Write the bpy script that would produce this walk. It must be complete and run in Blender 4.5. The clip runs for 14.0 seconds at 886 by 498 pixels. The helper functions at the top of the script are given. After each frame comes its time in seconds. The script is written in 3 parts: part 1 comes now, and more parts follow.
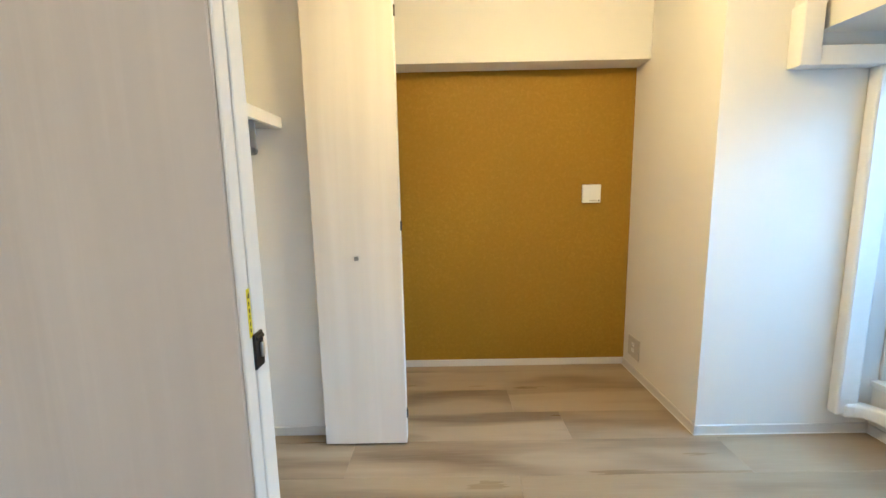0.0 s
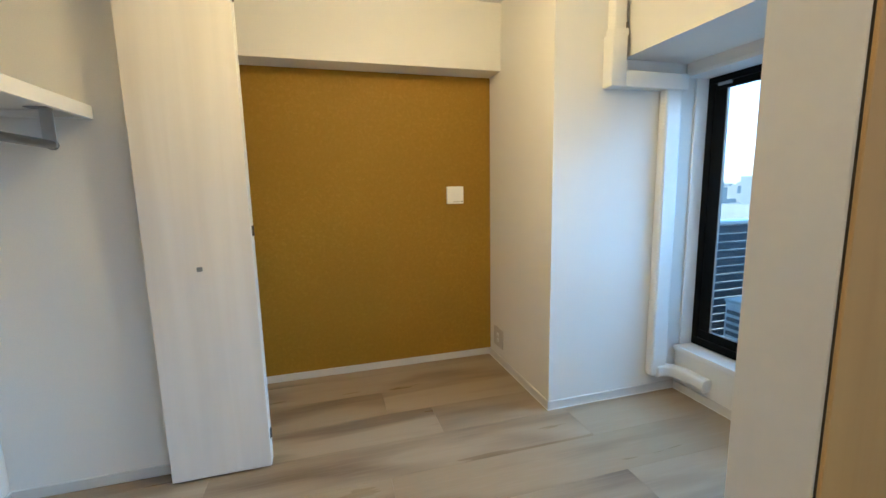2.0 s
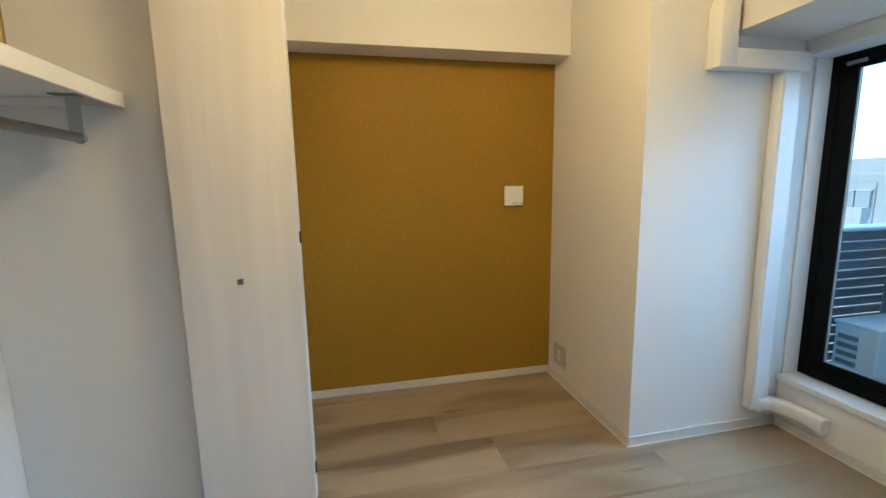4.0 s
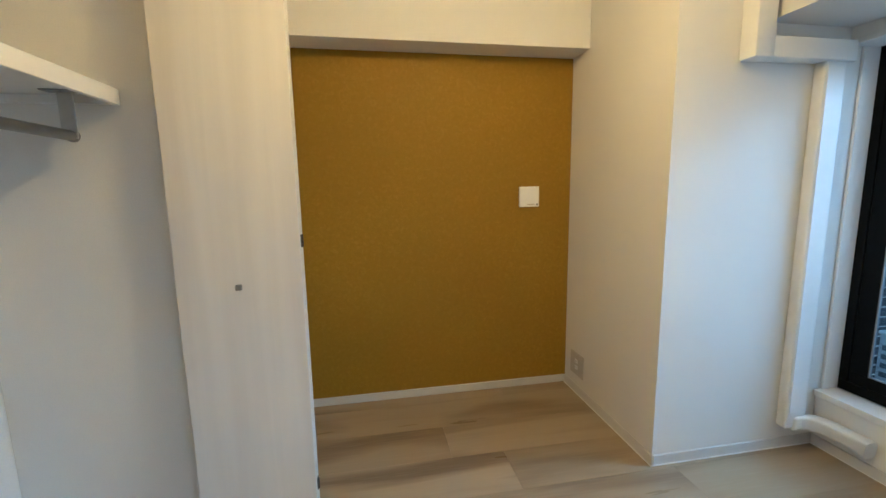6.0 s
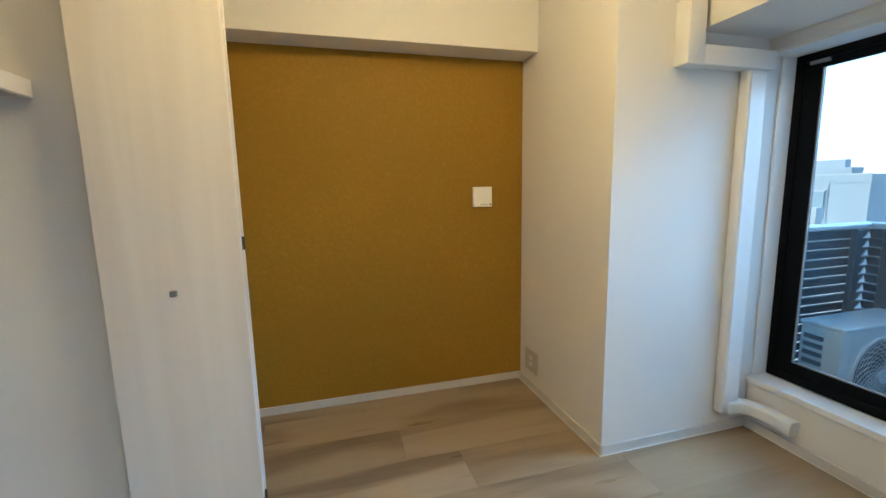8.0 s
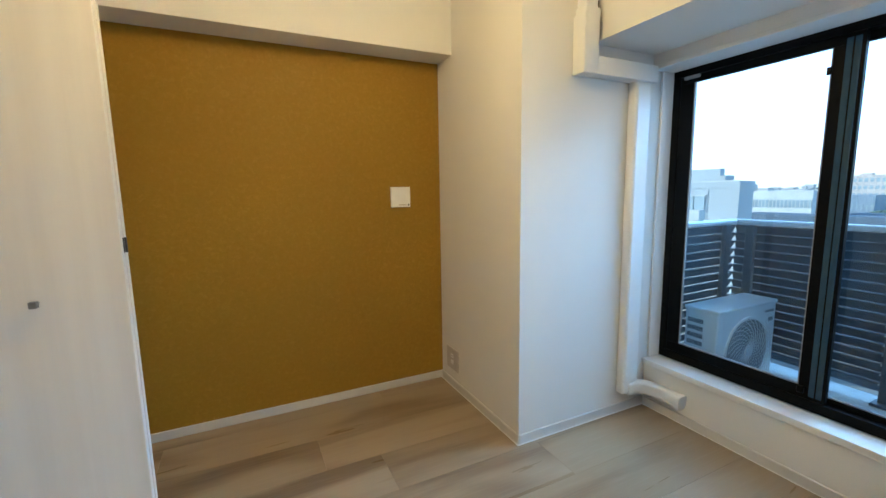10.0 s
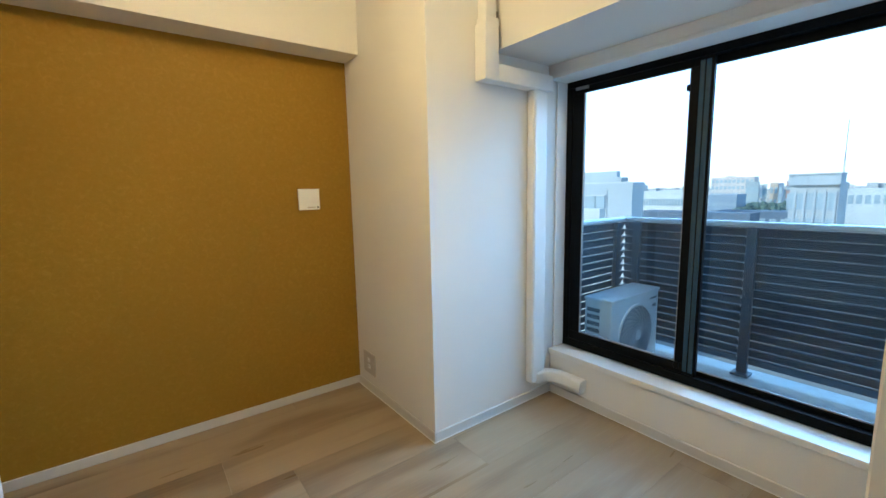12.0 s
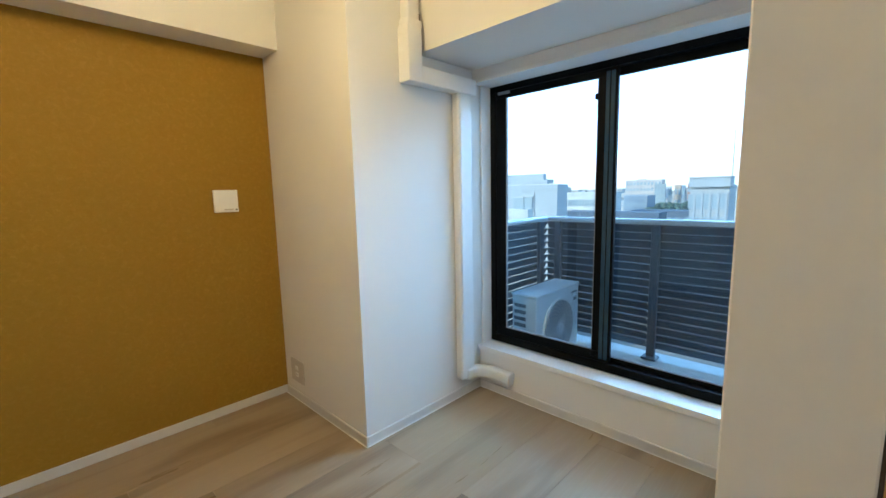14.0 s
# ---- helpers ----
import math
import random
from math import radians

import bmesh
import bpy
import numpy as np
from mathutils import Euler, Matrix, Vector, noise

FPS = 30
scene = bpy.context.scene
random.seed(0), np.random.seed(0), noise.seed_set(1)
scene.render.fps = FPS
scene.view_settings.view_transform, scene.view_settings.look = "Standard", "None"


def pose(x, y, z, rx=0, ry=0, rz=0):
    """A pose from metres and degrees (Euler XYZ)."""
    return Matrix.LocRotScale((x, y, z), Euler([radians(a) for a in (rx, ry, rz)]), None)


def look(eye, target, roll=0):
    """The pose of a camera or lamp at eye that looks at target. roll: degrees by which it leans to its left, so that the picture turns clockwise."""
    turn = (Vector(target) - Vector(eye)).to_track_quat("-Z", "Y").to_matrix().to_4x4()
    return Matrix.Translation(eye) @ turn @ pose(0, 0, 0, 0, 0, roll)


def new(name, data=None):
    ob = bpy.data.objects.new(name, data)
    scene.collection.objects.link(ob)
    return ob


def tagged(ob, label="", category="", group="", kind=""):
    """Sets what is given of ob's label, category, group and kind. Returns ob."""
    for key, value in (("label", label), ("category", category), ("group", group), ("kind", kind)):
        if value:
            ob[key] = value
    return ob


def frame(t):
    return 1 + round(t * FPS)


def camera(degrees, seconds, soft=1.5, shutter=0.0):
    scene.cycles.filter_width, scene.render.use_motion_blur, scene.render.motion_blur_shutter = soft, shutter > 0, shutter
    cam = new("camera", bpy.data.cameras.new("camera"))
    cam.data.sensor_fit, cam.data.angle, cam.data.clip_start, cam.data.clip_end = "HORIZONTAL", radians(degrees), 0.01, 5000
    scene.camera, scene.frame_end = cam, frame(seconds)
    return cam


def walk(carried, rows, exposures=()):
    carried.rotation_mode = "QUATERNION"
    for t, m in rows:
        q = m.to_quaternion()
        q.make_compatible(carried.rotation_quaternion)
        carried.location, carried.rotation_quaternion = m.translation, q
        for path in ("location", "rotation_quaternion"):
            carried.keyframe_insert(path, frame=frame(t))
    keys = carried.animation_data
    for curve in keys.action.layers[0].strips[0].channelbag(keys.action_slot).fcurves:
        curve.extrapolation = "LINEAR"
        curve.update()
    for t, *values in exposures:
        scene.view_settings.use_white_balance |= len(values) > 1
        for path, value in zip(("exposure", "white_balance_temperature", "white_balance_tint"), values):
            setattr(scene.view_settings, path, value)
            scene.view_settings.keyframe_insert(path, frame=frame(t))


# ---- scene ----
cam = camera(94.1, 14.0)
TINT = 2.0
PATH = [
    (0, (0.057, 0.165, 1.259), (0.044, 2.143, 0.964), -1.1),
    (0.5, (0.097, 0.173, 1.256), (0.281, 2.143, 0.964), -1.0),
    (1, (0.121, 0.175, 1.252), (0.478, 2.121, 0.96), -1.1),
    (1.5, (0.139, 0.164, 1.248), (0.619, 2.084, 0.96), -1.2),
    (2, (0.151, 0.165, 1.251), (0.691, 2.069, 0.958), -1.2),
    (2.5, (0.114, 0.239, 1.246), (0.66, 2.141, 0.953), -1.1),
    (3, (0.077, 0.325, 1.237), (0.588, 2.236, 0.944), -1.0),
    (3.5, (0.045, 0.415, 1.247), (0.509, 2.338, 0.952), -1.0),
    (4, (0.049, 0.484, 1.261), (0.463, 2.418, 0.964), -1.0),
    (6.5, (0.093, 0.585, 1.259), (0.44, 2.533, 0.967), -1.0),
    (7, (0.104, 0.588, 1.254), (0.494, 2.528, 0.963), -1.0),
    (7.5, (0.122, 0.585, 1.254), (0.573, 2.512, 0.962), -1.1),
    (8, (0.128, 0.581, 1.255), (0.656, 2.488, 0.964), -1.1),
    (10.5, (0.187, 0.565, 1.223), (1.13, 2.308, 0.949), -1.0),
    (11, (0.201, 0.555, 1.229), (1.226, 2.25, 0.952), -1.1),
    (11.5, (0.215, 0.547, 1.23), (1.317, 2.193, 0.953), -1.3),
    (12, (0.217, 0.543, 1.229), (1.397, 2.135, 0.953), -1.2),
    (12.5, (0.224, 0.54, 1.229), (1.476, 2.074, 0.952), -1.3),
    (13, (0.236, 0.53, 1.223), (1.549, 2.014, 0.95), -1.3),
    (13.5, (0.242, 0.52, 1.222), (1.611, 1.953, 0.949), -1.3),
    (14, (0.24, 0.515, 1.223), (1.655, 1.902, 0.949), -1.3),
]
walk(cam, [(t, look(eye, target, roll)) for t, eye, target, roll in PATH],
     [(0.0, 1.75, 5400.0, TINT), (0.5, 1.58, 5350.0, TINT), (1.0, 1.4, 5150.0, TINT), (2.0, 1.3, 5100.0, TINT), (3.0, 1.15, 5200.0, TINT), (4.0, 1.15, 5400.0, TINT), (8.0, 1.12, 5350.0, TINT), (10.5, 1.18, 5250.0, TINT), (14.0, 1.24, 5300.0, TINT)])

# ---- world, sun, lamps ----
world = bpy.data.worlds.new("sky")
scene.world = world
world.use_nodes = True
wn = world.node_tree
sky = wn.nodes.new("ShaderNodeTexSky")
sky.sky_type = "NISHITA"
sky.sun_disc = False
sky.sun_elevation = radians(26)
sky.sun_rotation = radians(321.3)
sky.air_density = 1.0
sky.dust_density = 0.5
sky.ozone_density = 3.0
wn.links.new(sky.outputs[0], wn.nodes["Background"].inputs[0])
wn.nodes["Background"].inputs[1].default_value = 0.15

sun = new("sun", bpy.data.lights.new("sun", "SUN"))
sun.data.energy = 2.3
sun.data.angle = radians(0.53)
sun.data.color = (1.0, 0.87, 0.72)
sun.matrix_world = look((-6.0, 7.5, 4.7), (0, 0, 0))

# added area lamp, unseen high beyond the balcony, standing in for sky light
day = new("added_sky_light", bpy.data.lights.new("added_sky_light", "AREA"))
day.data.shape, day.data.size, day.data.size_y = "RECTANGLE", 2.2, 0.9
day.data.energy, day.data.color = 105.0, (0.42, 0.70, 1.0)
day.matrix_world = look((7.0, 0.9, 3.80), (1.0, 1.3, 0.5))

# added area lamp standing in for daylight, in the hall's unseen balcony opening
hall_day = new("added_hall_daylight", bpy.data.lights.new("added_hall_daylight", "AREA"))
hall_day.data.shape, hall_day.data.size, hall_day.data.size_y = "RECTANGLE", 1.8, 1.9
hall_day.data.energy, hall_day.data.color = 2.0, (0.50, 0.76, 1.0)
hall_day.matrix_world = look((2.27, -2.25, 1.02), (0.0, -1.0, 1.0))

WARM = (1.0, 0.65, 0.26)
CEIL = 2.40


# ---- small tools ----
def box(bm, x0, y0, z0, x1, y1, z1, bevel=0.0, seg=1):
    """A box between two corners, its edges rounded by bevel."""
    vs = bmesh.ops.create_cube(bm, size=1.0)["verts"]
    for v in vs:
        v.co = Vector(((x0 + x1) / 2 + v.co.x * (x1 - x0), (y0 + y1) / 2 + v.co.y * (y1 - y0), (z0 + z1) / 2 + v.co.z * (z1 - z0)))
    if bevel:
        edges = list({e for v in vs for e in v.link_edges})
        bmesh.ops.bevel(bm, geom=edges, offset=bevel, segments=seg, affect="EDGES", profile=0.5)
    return bm


def tube(bm, a, b, r, n=20, r2=None):
    """A closed round bar from a to b."""
    a, b = Vector(a), Vector(b)
    turn = (b - a).to_track_quat("Z", "Y").to_matrix().to_4x4()
    m = Matrix.Translation((a + b) / 2) @ turn
    bmesh.ops.create_cone(bm, cap_ends=True, segments=n, radius1=r, radius2=r if r2 is None else r2, depth=(b - a).length, matrix=m)
    return bm


def boxes(*rows, bevel=0.0, seg=1):
    bm = bmesh.new()
    for r in rows:
        box(bm, *r, bevel=bevel, seg=seg)
    return bm


def sweep(bm, pts, r, n=14):
    """A round pipe through points."""
    rings = []
    pts = [Vector(p) for p in pts]
    for i, p in enumerate(pts):
        d = (pts[min(i + 1, len(pts) - 1)] - pts[max(i - 1, 0)]).normalized()
        m = d.to_track_quat("Z", "Y").to_matrix()
        rings.append([bm.verts.new(p + m @ Vector((r * math.cos(2 * math.pi * k / n), r * math.sin(2 * math.pi * k / n), 0))) for k in range(n)])
    for a, b in zip(rings, rings[1:]):
        best = min(range(n), key=lambda s: sum((a[k].co - b[(k + s) % n].co).length for k in range(0, n, 3)))
        for k in range(n):
            bm.faces.new((a[k], a[(k + 1) % n], b[(k + 1 + best) % n], b[(k + best) % n]))
    bm.faces.new(rings[0][::-1])
    bm.faces.new(rings[-1])
    bmesh.ops.recalc_face_normals(bm, faces=bm.faces[:])
    return bm


def flat_duct(bm, pts, half, tall, n=20):
    """A duct of rounded rectangular section through points, its broad side upright."""
    pts = [Vector(p) for p in pts]
    rings = []
    for i, p in enumerate(pts):
        d = (pts[min(i + 1, len(pts) - 1)] - pts[max(i - 1, 0)]).normalized()
        side = d.cross(Vector((0, 0, 1))).normalized()
        up = side.cross(d)
        ring = []
        for k in range(n):
            c, q = math.cos(2 * math.pi * k / n), math.sin(2 * math.pi * k / n)
            ring.append(bm.verts.new(p + side * (half * math.copysign(abs(c) ** 0.5, c)) + up * (tall * math.copysign(abs(q) ** 0.5, q))))
        rings.append(ring)
    for a, b in zip(rings, rings[1:]):
        for k in range(n):
            bm.faces.new((a[k], a[(k + 1) % n], b[(k + 1) % n], b[k]))
    bm.faces.new(rings[0][::-1])
    bm.faces.new(rings[-1])
    bmesh.ops.recalc_face_normals(bm, faces=bm.faces[:])
    return bm


def mesh_of(name, bm, material, smooth=False):
    me = bpy.data.meshes.new(name)
    bm.to_mesh(me)
    bm.free()
    if material:
        me.materials.append(material)
    if smooth:
        for p in me.polygons:
            p.use_smooth = True
        me.set_sharp_from_angle(angle=radians(40))
    return me


def thing(name, label, category, bm=None, material=None, at=(0, 0, 0), kind="", group="", smooth=False):
    ob = new(name, mesh_of(name, bm, material, smooth) if bm else None)
    if bm is None:
        ob.location = at
    return tagged(ob, label, category, group, kind)


def part(name, bm, material, parent, label="", smooth=False):
    ob = new(name, mesh_of(name, bm, material, smooth))
    ob.parent = parent
    if parent.parent is None:
        ob.matrix_parent_inverse = Matrix.Translation(parent.location).inverted()
    return tagged(ob, label)


# ---- materials ----
def mat(name, rough=0.6, metal=0.0):
    m = bpy.data.materials.new(name)
    m.use_nodes = True
    b = m.node_tree.nodes["Principled BSDF"]
    b.inputs["Roughness"].default_value = rough
    b.inputs["Metallic"].default_value = metal
    return m, m.node_tree, b


def node(nt, kind, **kw):
    n = nt.nodes.new(kind)
    for k, v in kw.items():
        n.inputs[k.replace("_", " ")].default_value = v
    return n


def coords(nt, scale):
    tc = nt.nodes.new("ShaderNodeNewGeometry")
    mp = nt.nodes.new("ShaderNodeMapping")
    mp.inputs["Scale"].default_value = scale
    nt.links.new(tc.outputs["Position"], mp.inputs["Vector"])
    return mp.outputs["Vector"]


def ramp(nt, src, stops):
    r = nt.nodes.new("ShaderNodeValToRGB")
    els = r.color_ramp.elements
    while len(els) < len(stops):
        els.new(0.5)
    for e, (p, c) in zip(els, stops):
        e.position, e.color = p, (*c, 1)
    nt.links.new(src, r.inputs["Fac"])
    return r.outputs["Color"]


def noise_tex(nt, vec, scale, detail=3.0, rough=0.5, dist=0.0):
    n = node(nt, "ShaderNodeTexNoise", Scale=scale, Detail=detail, Roughness=rough, Distortion=dist)
    nt.links.new(vec, n.inputs["Vector"])
    return n.outputs["Fac"]


def mixc(nt, a, b, fac, mode="MIX"):
    m = nt.nodes.new("ShaderNodeMix")
    m.data_type, m.blend_type = "RGBA", mode
    for sock, v in ((m.inputs[6], a), (m.inputs[7], b), (m.inputs[0], fac)):
        if isinstance(v, (int, float)):
            sock.default_value = v
        elif isinstance(v, tuple):
            sock.default_value = (*v, 1)
        else:
            nt.links.new(v, sock)
    return m.outputs[2]


def bump(nt, b, height, strength, dist):
    n = node(nt, "ShaderNodeBump", Strength=strength, Distance=dist)
    nt.links.new(height, n.inputs["Height"])
    nt.links.new(n.outputs["Normal"], b.inputs["Normal"])


def papered(name, base, vary, scale=260.0, strength=0.35, rough=0.75):
    """Embossed wallpaper: fine woven relief, with faint broad unevenness."""
    m, nt, b = mat(name, rough)
    v = coords(nt, (1, 1, 1))
    broad = noise_tex(nt, v, 1.7, 2)
    fine = noise_tex(nt, v, scale, 3, 0.6)
    col = ramp(nt, broad, [(0.3, tuple(c * (1 - vary) for c in base)), (0.7, base)])
    nt.links.new(mixc(nt, col, tuple(c * 0.93 for c in base), ramp(nt, fine, [(0.45, (0, 0, 0)), (0.7, (1, 1, 1))])), b.inputs["Base Color"])
    bump(nt, b, fine, strength, 0.0012)
    return m


def ochre_paper():
    """Ochre accent wallpaper with a faint mottled, slightly glossy emboss."""
    m, nt, b = mat("ochre_wallpaper", 0.55)
    b.inputs["Specular IOR Level"].default_value = 0.16
    v = coords(nt, (1, 1, 1))
    mott = noise_tex(nt, v, 42, 4, 0.65, 0.6)
    fine = noise_tex(nt, v, 330, 2)
    broad = noise_tex(nt, v, 1.3, 2)
    c1 = ramp(nt, mott, [(0.33, (0.298, 0.174, 0.016)), (0.55, (0.322, 0.190, 0.018)), (0.75, (0.372, 0.224, 0.025))])
    c2 = mixc(nt, c1, (0.284, 0.162, 0.015), ramp(nt, broad, [(0.35, (0.5, 0.5, 0.5)), (0.65, (0, 0, 0))]))
    nt.links.new(c2, b.inputs["Base Color"])
    nt.links.new(ramp(nt, mott, [(0.4, (0.62,) * 3), (0.7, (0.42,) * 3)]), b.inputs["Roughness"])
    h = nt.nodes.new("ShaderNodeMath")
    h.operation = "ADD"
    nt.links.new(mott, h.inputs[0])
    nt.links.new(fine, h.inputs[1])
    bump(nt, b, h.outputs[0], 0.3, 0.0014)
    return m


def grained(name, dark, light, axis, rough=0.45, fine=1.0, seeded=True, contrast=(0.32, 0.68), wide=0.22, veins=0.5):
    """Printed wood grain along an axis (0 x, 2 z), each board shifted by chance."""
    m, nt, b = mat(name, rough)
    s = [26.0, 26.0, 26.0]
    s[axis] = 0.9
    geo = nt.nodes.new("ShaderNodeNewGeometry")
    info = nt.nodes.new("ShaderNodeObjectInfo")
    off = nt.nodes.new("ShaderNodeVectorMath")
    off.operation = "SCALE"
    off.inputs[0].default_value = (7.3, 3.1, 5.7)
    nt.links.new(info.outputs["Random"], off.inputs["Scale"])
    add = nt.nodes.new("ShaderNodeVectorMath")
    add.operation = "ADD"
    nt.links.new(geo.outputs["Position"], add.inputs[0])
    if seeded:
        nt.links.new(off.outputs[0], add.inputs[1])
    vecs = []
    for f in (1.0, wide, 4.5):
        mp = nt.nodes.new("ShaderNodeMapping")
        k = [q * f for q in s]
        if f == wide:
            k[axis] = 0.65
        if f == 4.5:
            k[axis] = 4.0
        mp.inputs["Scale"].default_value = k
        nt.links.new(add.outputs[0], mp.inputs["Vector"])
        vecs.append(mp.outputs["Vector"])
    mid = noise_tex(nt, vecs[0], 1.0, 4, 0.55, 0.4)
    broad = noise_tex(nt, vecs[1], 1.0, 2, 0.45, 0.15)
    hair = noise_tex(nt, vecs[2], 1.0, 2, 0.6)
    c = ramp(nt, broad, [(contrast[0], dark), (contrast[1], light)])
    c = mixc(nt, c, tuple(d * 0.88 for d in dark), ramp(nt, mid, [(0.5, (0, 0, 0)), (0.78, (veins,) * 3)]))
    c = mixc(nt, c, tuple(min(1, q * 1.06) for q in light), ramp(nt, hair, [(0.5, (0, 0, 0)), (0.8, (0.4 * fine,) * 3)]))
    nt.links.new(c, b.inputs["Base Color"])
    nt.links.new(ramp(nt, mid, [(0.3, (rough - 0.06,) * 3), (0.7, (rough + 0.08,) * 3)]), b.inputs["Roughness"])
    bump(nt, b, hair, 0.06, 0.0006)
    return m


def plank_print():
    """Greige printed planks: broad soft smoky streaks along x, faint fine grain, each plank of its own tone."""
    m, nt, b = mat("greige_plank", 0.3)
    geo = nt.nodes.new("ShaderNodeNewGeometry")
    info = nt.nodes.new("ShaderNodeObjectInfo")
    off = nt.nodes.new("ShaderNodeVectorMath")
    off.operation = "SCALE"
    off.inputs[0].default_value = (37.3, 23.1, 15.7)
    nt.links.new(info.outputs["Random"], off.inputs["Scale"])
    add = nt.nodes.new("ShaderNodeVectorMath")
    add.operation = "ADD"
    nt.links.new(geo.outputs["Position"], add.inputs[0])
    nt.links.new(off.outputs[0], add.inputs[1])
    vecs = []
    for k in ((0.95, 5.2, 1.0), (1.3, 13.0, 1.0), (6.0, 120.0, 1.0)):
        mp = nt.nodes.new("ShaderNodeMapping")
        mp.inputs["Scale"].default_value = k
        nt.links.new(add.outputs[0], mp.inputs["Vector"])
        vecs.append(mp.outputs["Vector"])
    smoke = noise_tex(nt, vecs[0], 1.0, 2, 0.4, 0.5)
    streak = noise_tex(nt, vecs[1], 1.0, 3, 0.5, 0.3)
    hair = noise_tex(nt, vecs[2], 1.0, 2, 0.5)
    tone = ramp(nt, info.outputs["Random"], [(0.0, (0.318, 0.246, 0.158)), (0.5, (0.346, 0.270, 0.178)), (1.0, (0.380, 0.300, 0.204))])
    c = mixc(nt, tone, (0.160, 0.112, 0.068), ramp(nt, smoke, [(0.46, (0, 0, 0)), (0.68, (0.88, 0.88, 0.88))]))
    c = mixc(nt, c, (0.260, 0.195, 0.130), ramp(nt, streak, [(0.52, (0, 0, 0)), (0.78, (0.35, 0.35, 0.35))]))
    c = mixc(nt, c, (0.470, 0.390, 0.300), ramp(nt, hair, [(0.5, (0, 0, 0)), (0.8, (0.18, 0.18, 0.18))]))
    nt.links.new(c, b.inputs["Base Color"])
    nt.links.new(ramp(nt, streak, [(0.3, (0.27,) * 3), (0.7, (0.36,) * 3)]), b.inputs["Roughness"])
    bump(nt, b, hair, 0.05, 0.0005)
    return m


def plain(name, base, rough=0.5, metal=0.0, vary=0.06, scale=30.0, relief=0.03):
    m, nt, b = mat(name, rough, metal)
    v = coords(nt, (1, 1, 1))
    n = noise_tex(nt, v, scale, 4)
    nt.links.new(ramp(nt, n, [(0.3, tuple(c * (1 - vary) for c in base)), (0.7, tuple(min(1, c * (1 + vary)) for c in base))]), b.inputs["Base Color"])
    nt.links.new(ramp(nt, n, [(0.3, (max(0.02, rough - vary * 0.6),) * 3), (0.7, (min(1, rough + vary * 0.6),) * 3)]), b.inputs["Roughness"])
    if relief:
        bump(nt, b, noise_tex(nt, v, scale * 8, 2), relief, 0.001)
    return m


PAPER = papered("white_wallpaper", (0.80, 0.785, 0.755), 0.025)
OCHRE = ochre_paper()
CEILING = papered("ceiling_paper", (0.82, 0.81, 0.79), 0.02, 200)
PLANK = plank_print()
JOINT = plain("plank_joint", (0.20, 0.15, 0.10), 0.7)
ASH = grained("white_ash", (0.70, 0.655, 0.60), (0.80, 0.765, 0.72), 2, 0.42, 0.3, veins=0.2, wide=0.4)
# darker copy of ASH, the dim hall's shade put into its colour
ASH_SHADED = grained("shaded_ash_door", (0.56, 0.51, 0.47), (0.69, 0.64, 0.60), 2, 0.42, 0.5, veins=0.3)
OAK = grained("honey_oak", (0.44, 0.265, 0.085), (0.54, 0.345, 0.12), 2, 0.42, 0.4, veins=0.25)
TRIM = plain("white_trim", (0.80, 0.79, 0.77), 0.38, vary=0.015, relief=0.01)
SKIRT = plain("pale_skirting", (0.64, 0.625, 0.605), 0.4, vary=0.015, relief=0.01)
GREYEDGE = plain("pale_grey_edge", (0.68, 0.66, 0.63), 0.45, vary=0.015, relief=0.01)
GAP = plain("gap_shade", (0.05, 0.035, 0.02), 0.8)
VINYL = plain("white_vinyl", (0.80, 0.80, 0.79), 0.3, vary=0.015, relief=0.01)
BLACK = plain("black_aluminium", (0.005, 0.006, 0.007), 0.42, 0.0, 0.15, 60)
BLACK.node_tree.nodes["Principled BSDF"].inputs["Specular IOR Level"].default_value = 0.06
# black aluminium rib, the reflected sky mixed into its base colour
RIB = plain("rib_sky_sheen", (0.03, 0.065, 0.10), 0.15)
WIRE = plain("glass_wire", (0.12, 0.13, 0.14), 0.5, 0.3)
SEAL = plain("grey_seal", (0.25, 0.26, 0.27), 0.5)
STEEL = plain("satin_steel", (0.55, 0.55, 0.54), 0.3, 1.0, 0.05)
RAILSTEEL = plain("grey_rail_steel", (0.30, 0.30, 0.30), 0.38, 1.0, 0.05)
BRASS = plain("brass_pipe", (0.44, 0.34, 0.15), 0.2, 1.0, 0.06)
DARKMETAL = plain("dark_hinge", (0.05, 0.045, 0.04), 0.4, 0.6)
LATCHBLACK = plain("black_latch", (0.01, 0.01, 0.011), 0.35)
YELLOW = plain("yellow_sticker", (0.78, 0.66, 0.0), 0.5, vary=0.03)
INK = plain("black_ink", (0.02, 0.02, 0.02), 0.6)
PLATE = plain("white_plate", (0.84, 0.84, 0.83), 0.32, vary=0.015, relief=0.01)
SOCKET = plain("grey_beige_plate", (0.55, 0.52, 0.48), 0.4, relief=0.0)
RAILALU = plain("silver_rail", (0.62, 0.64, 0.66), 0.35, 0.7)
LOUVRE = plain("dark_louvre", (0.058, 0.082, 0.112), 0.45, 0.2, 0.12)
CONCRETE = plain("pale_concrete", (0.60, 0.60, 0.58), 0.85, vary=0.12, scale=14, relief=0.2)
DECK = plain("grey_deck", (0.14, 0.145, 0.15), 0.7, vary=0.2, scale=20, relief=0.1)
ACWHITE = plain("ivory_casing", (0.82, 0.82, 0.80), 0.4, vary=0.015, relief=0.01)
ACDARK = plain("fan_shadow", (0.16, 0.18, 0.20), 0.6)
ACGRILL = plain("grey_grille", (0.66, 0.67, 0.67), 0.45)


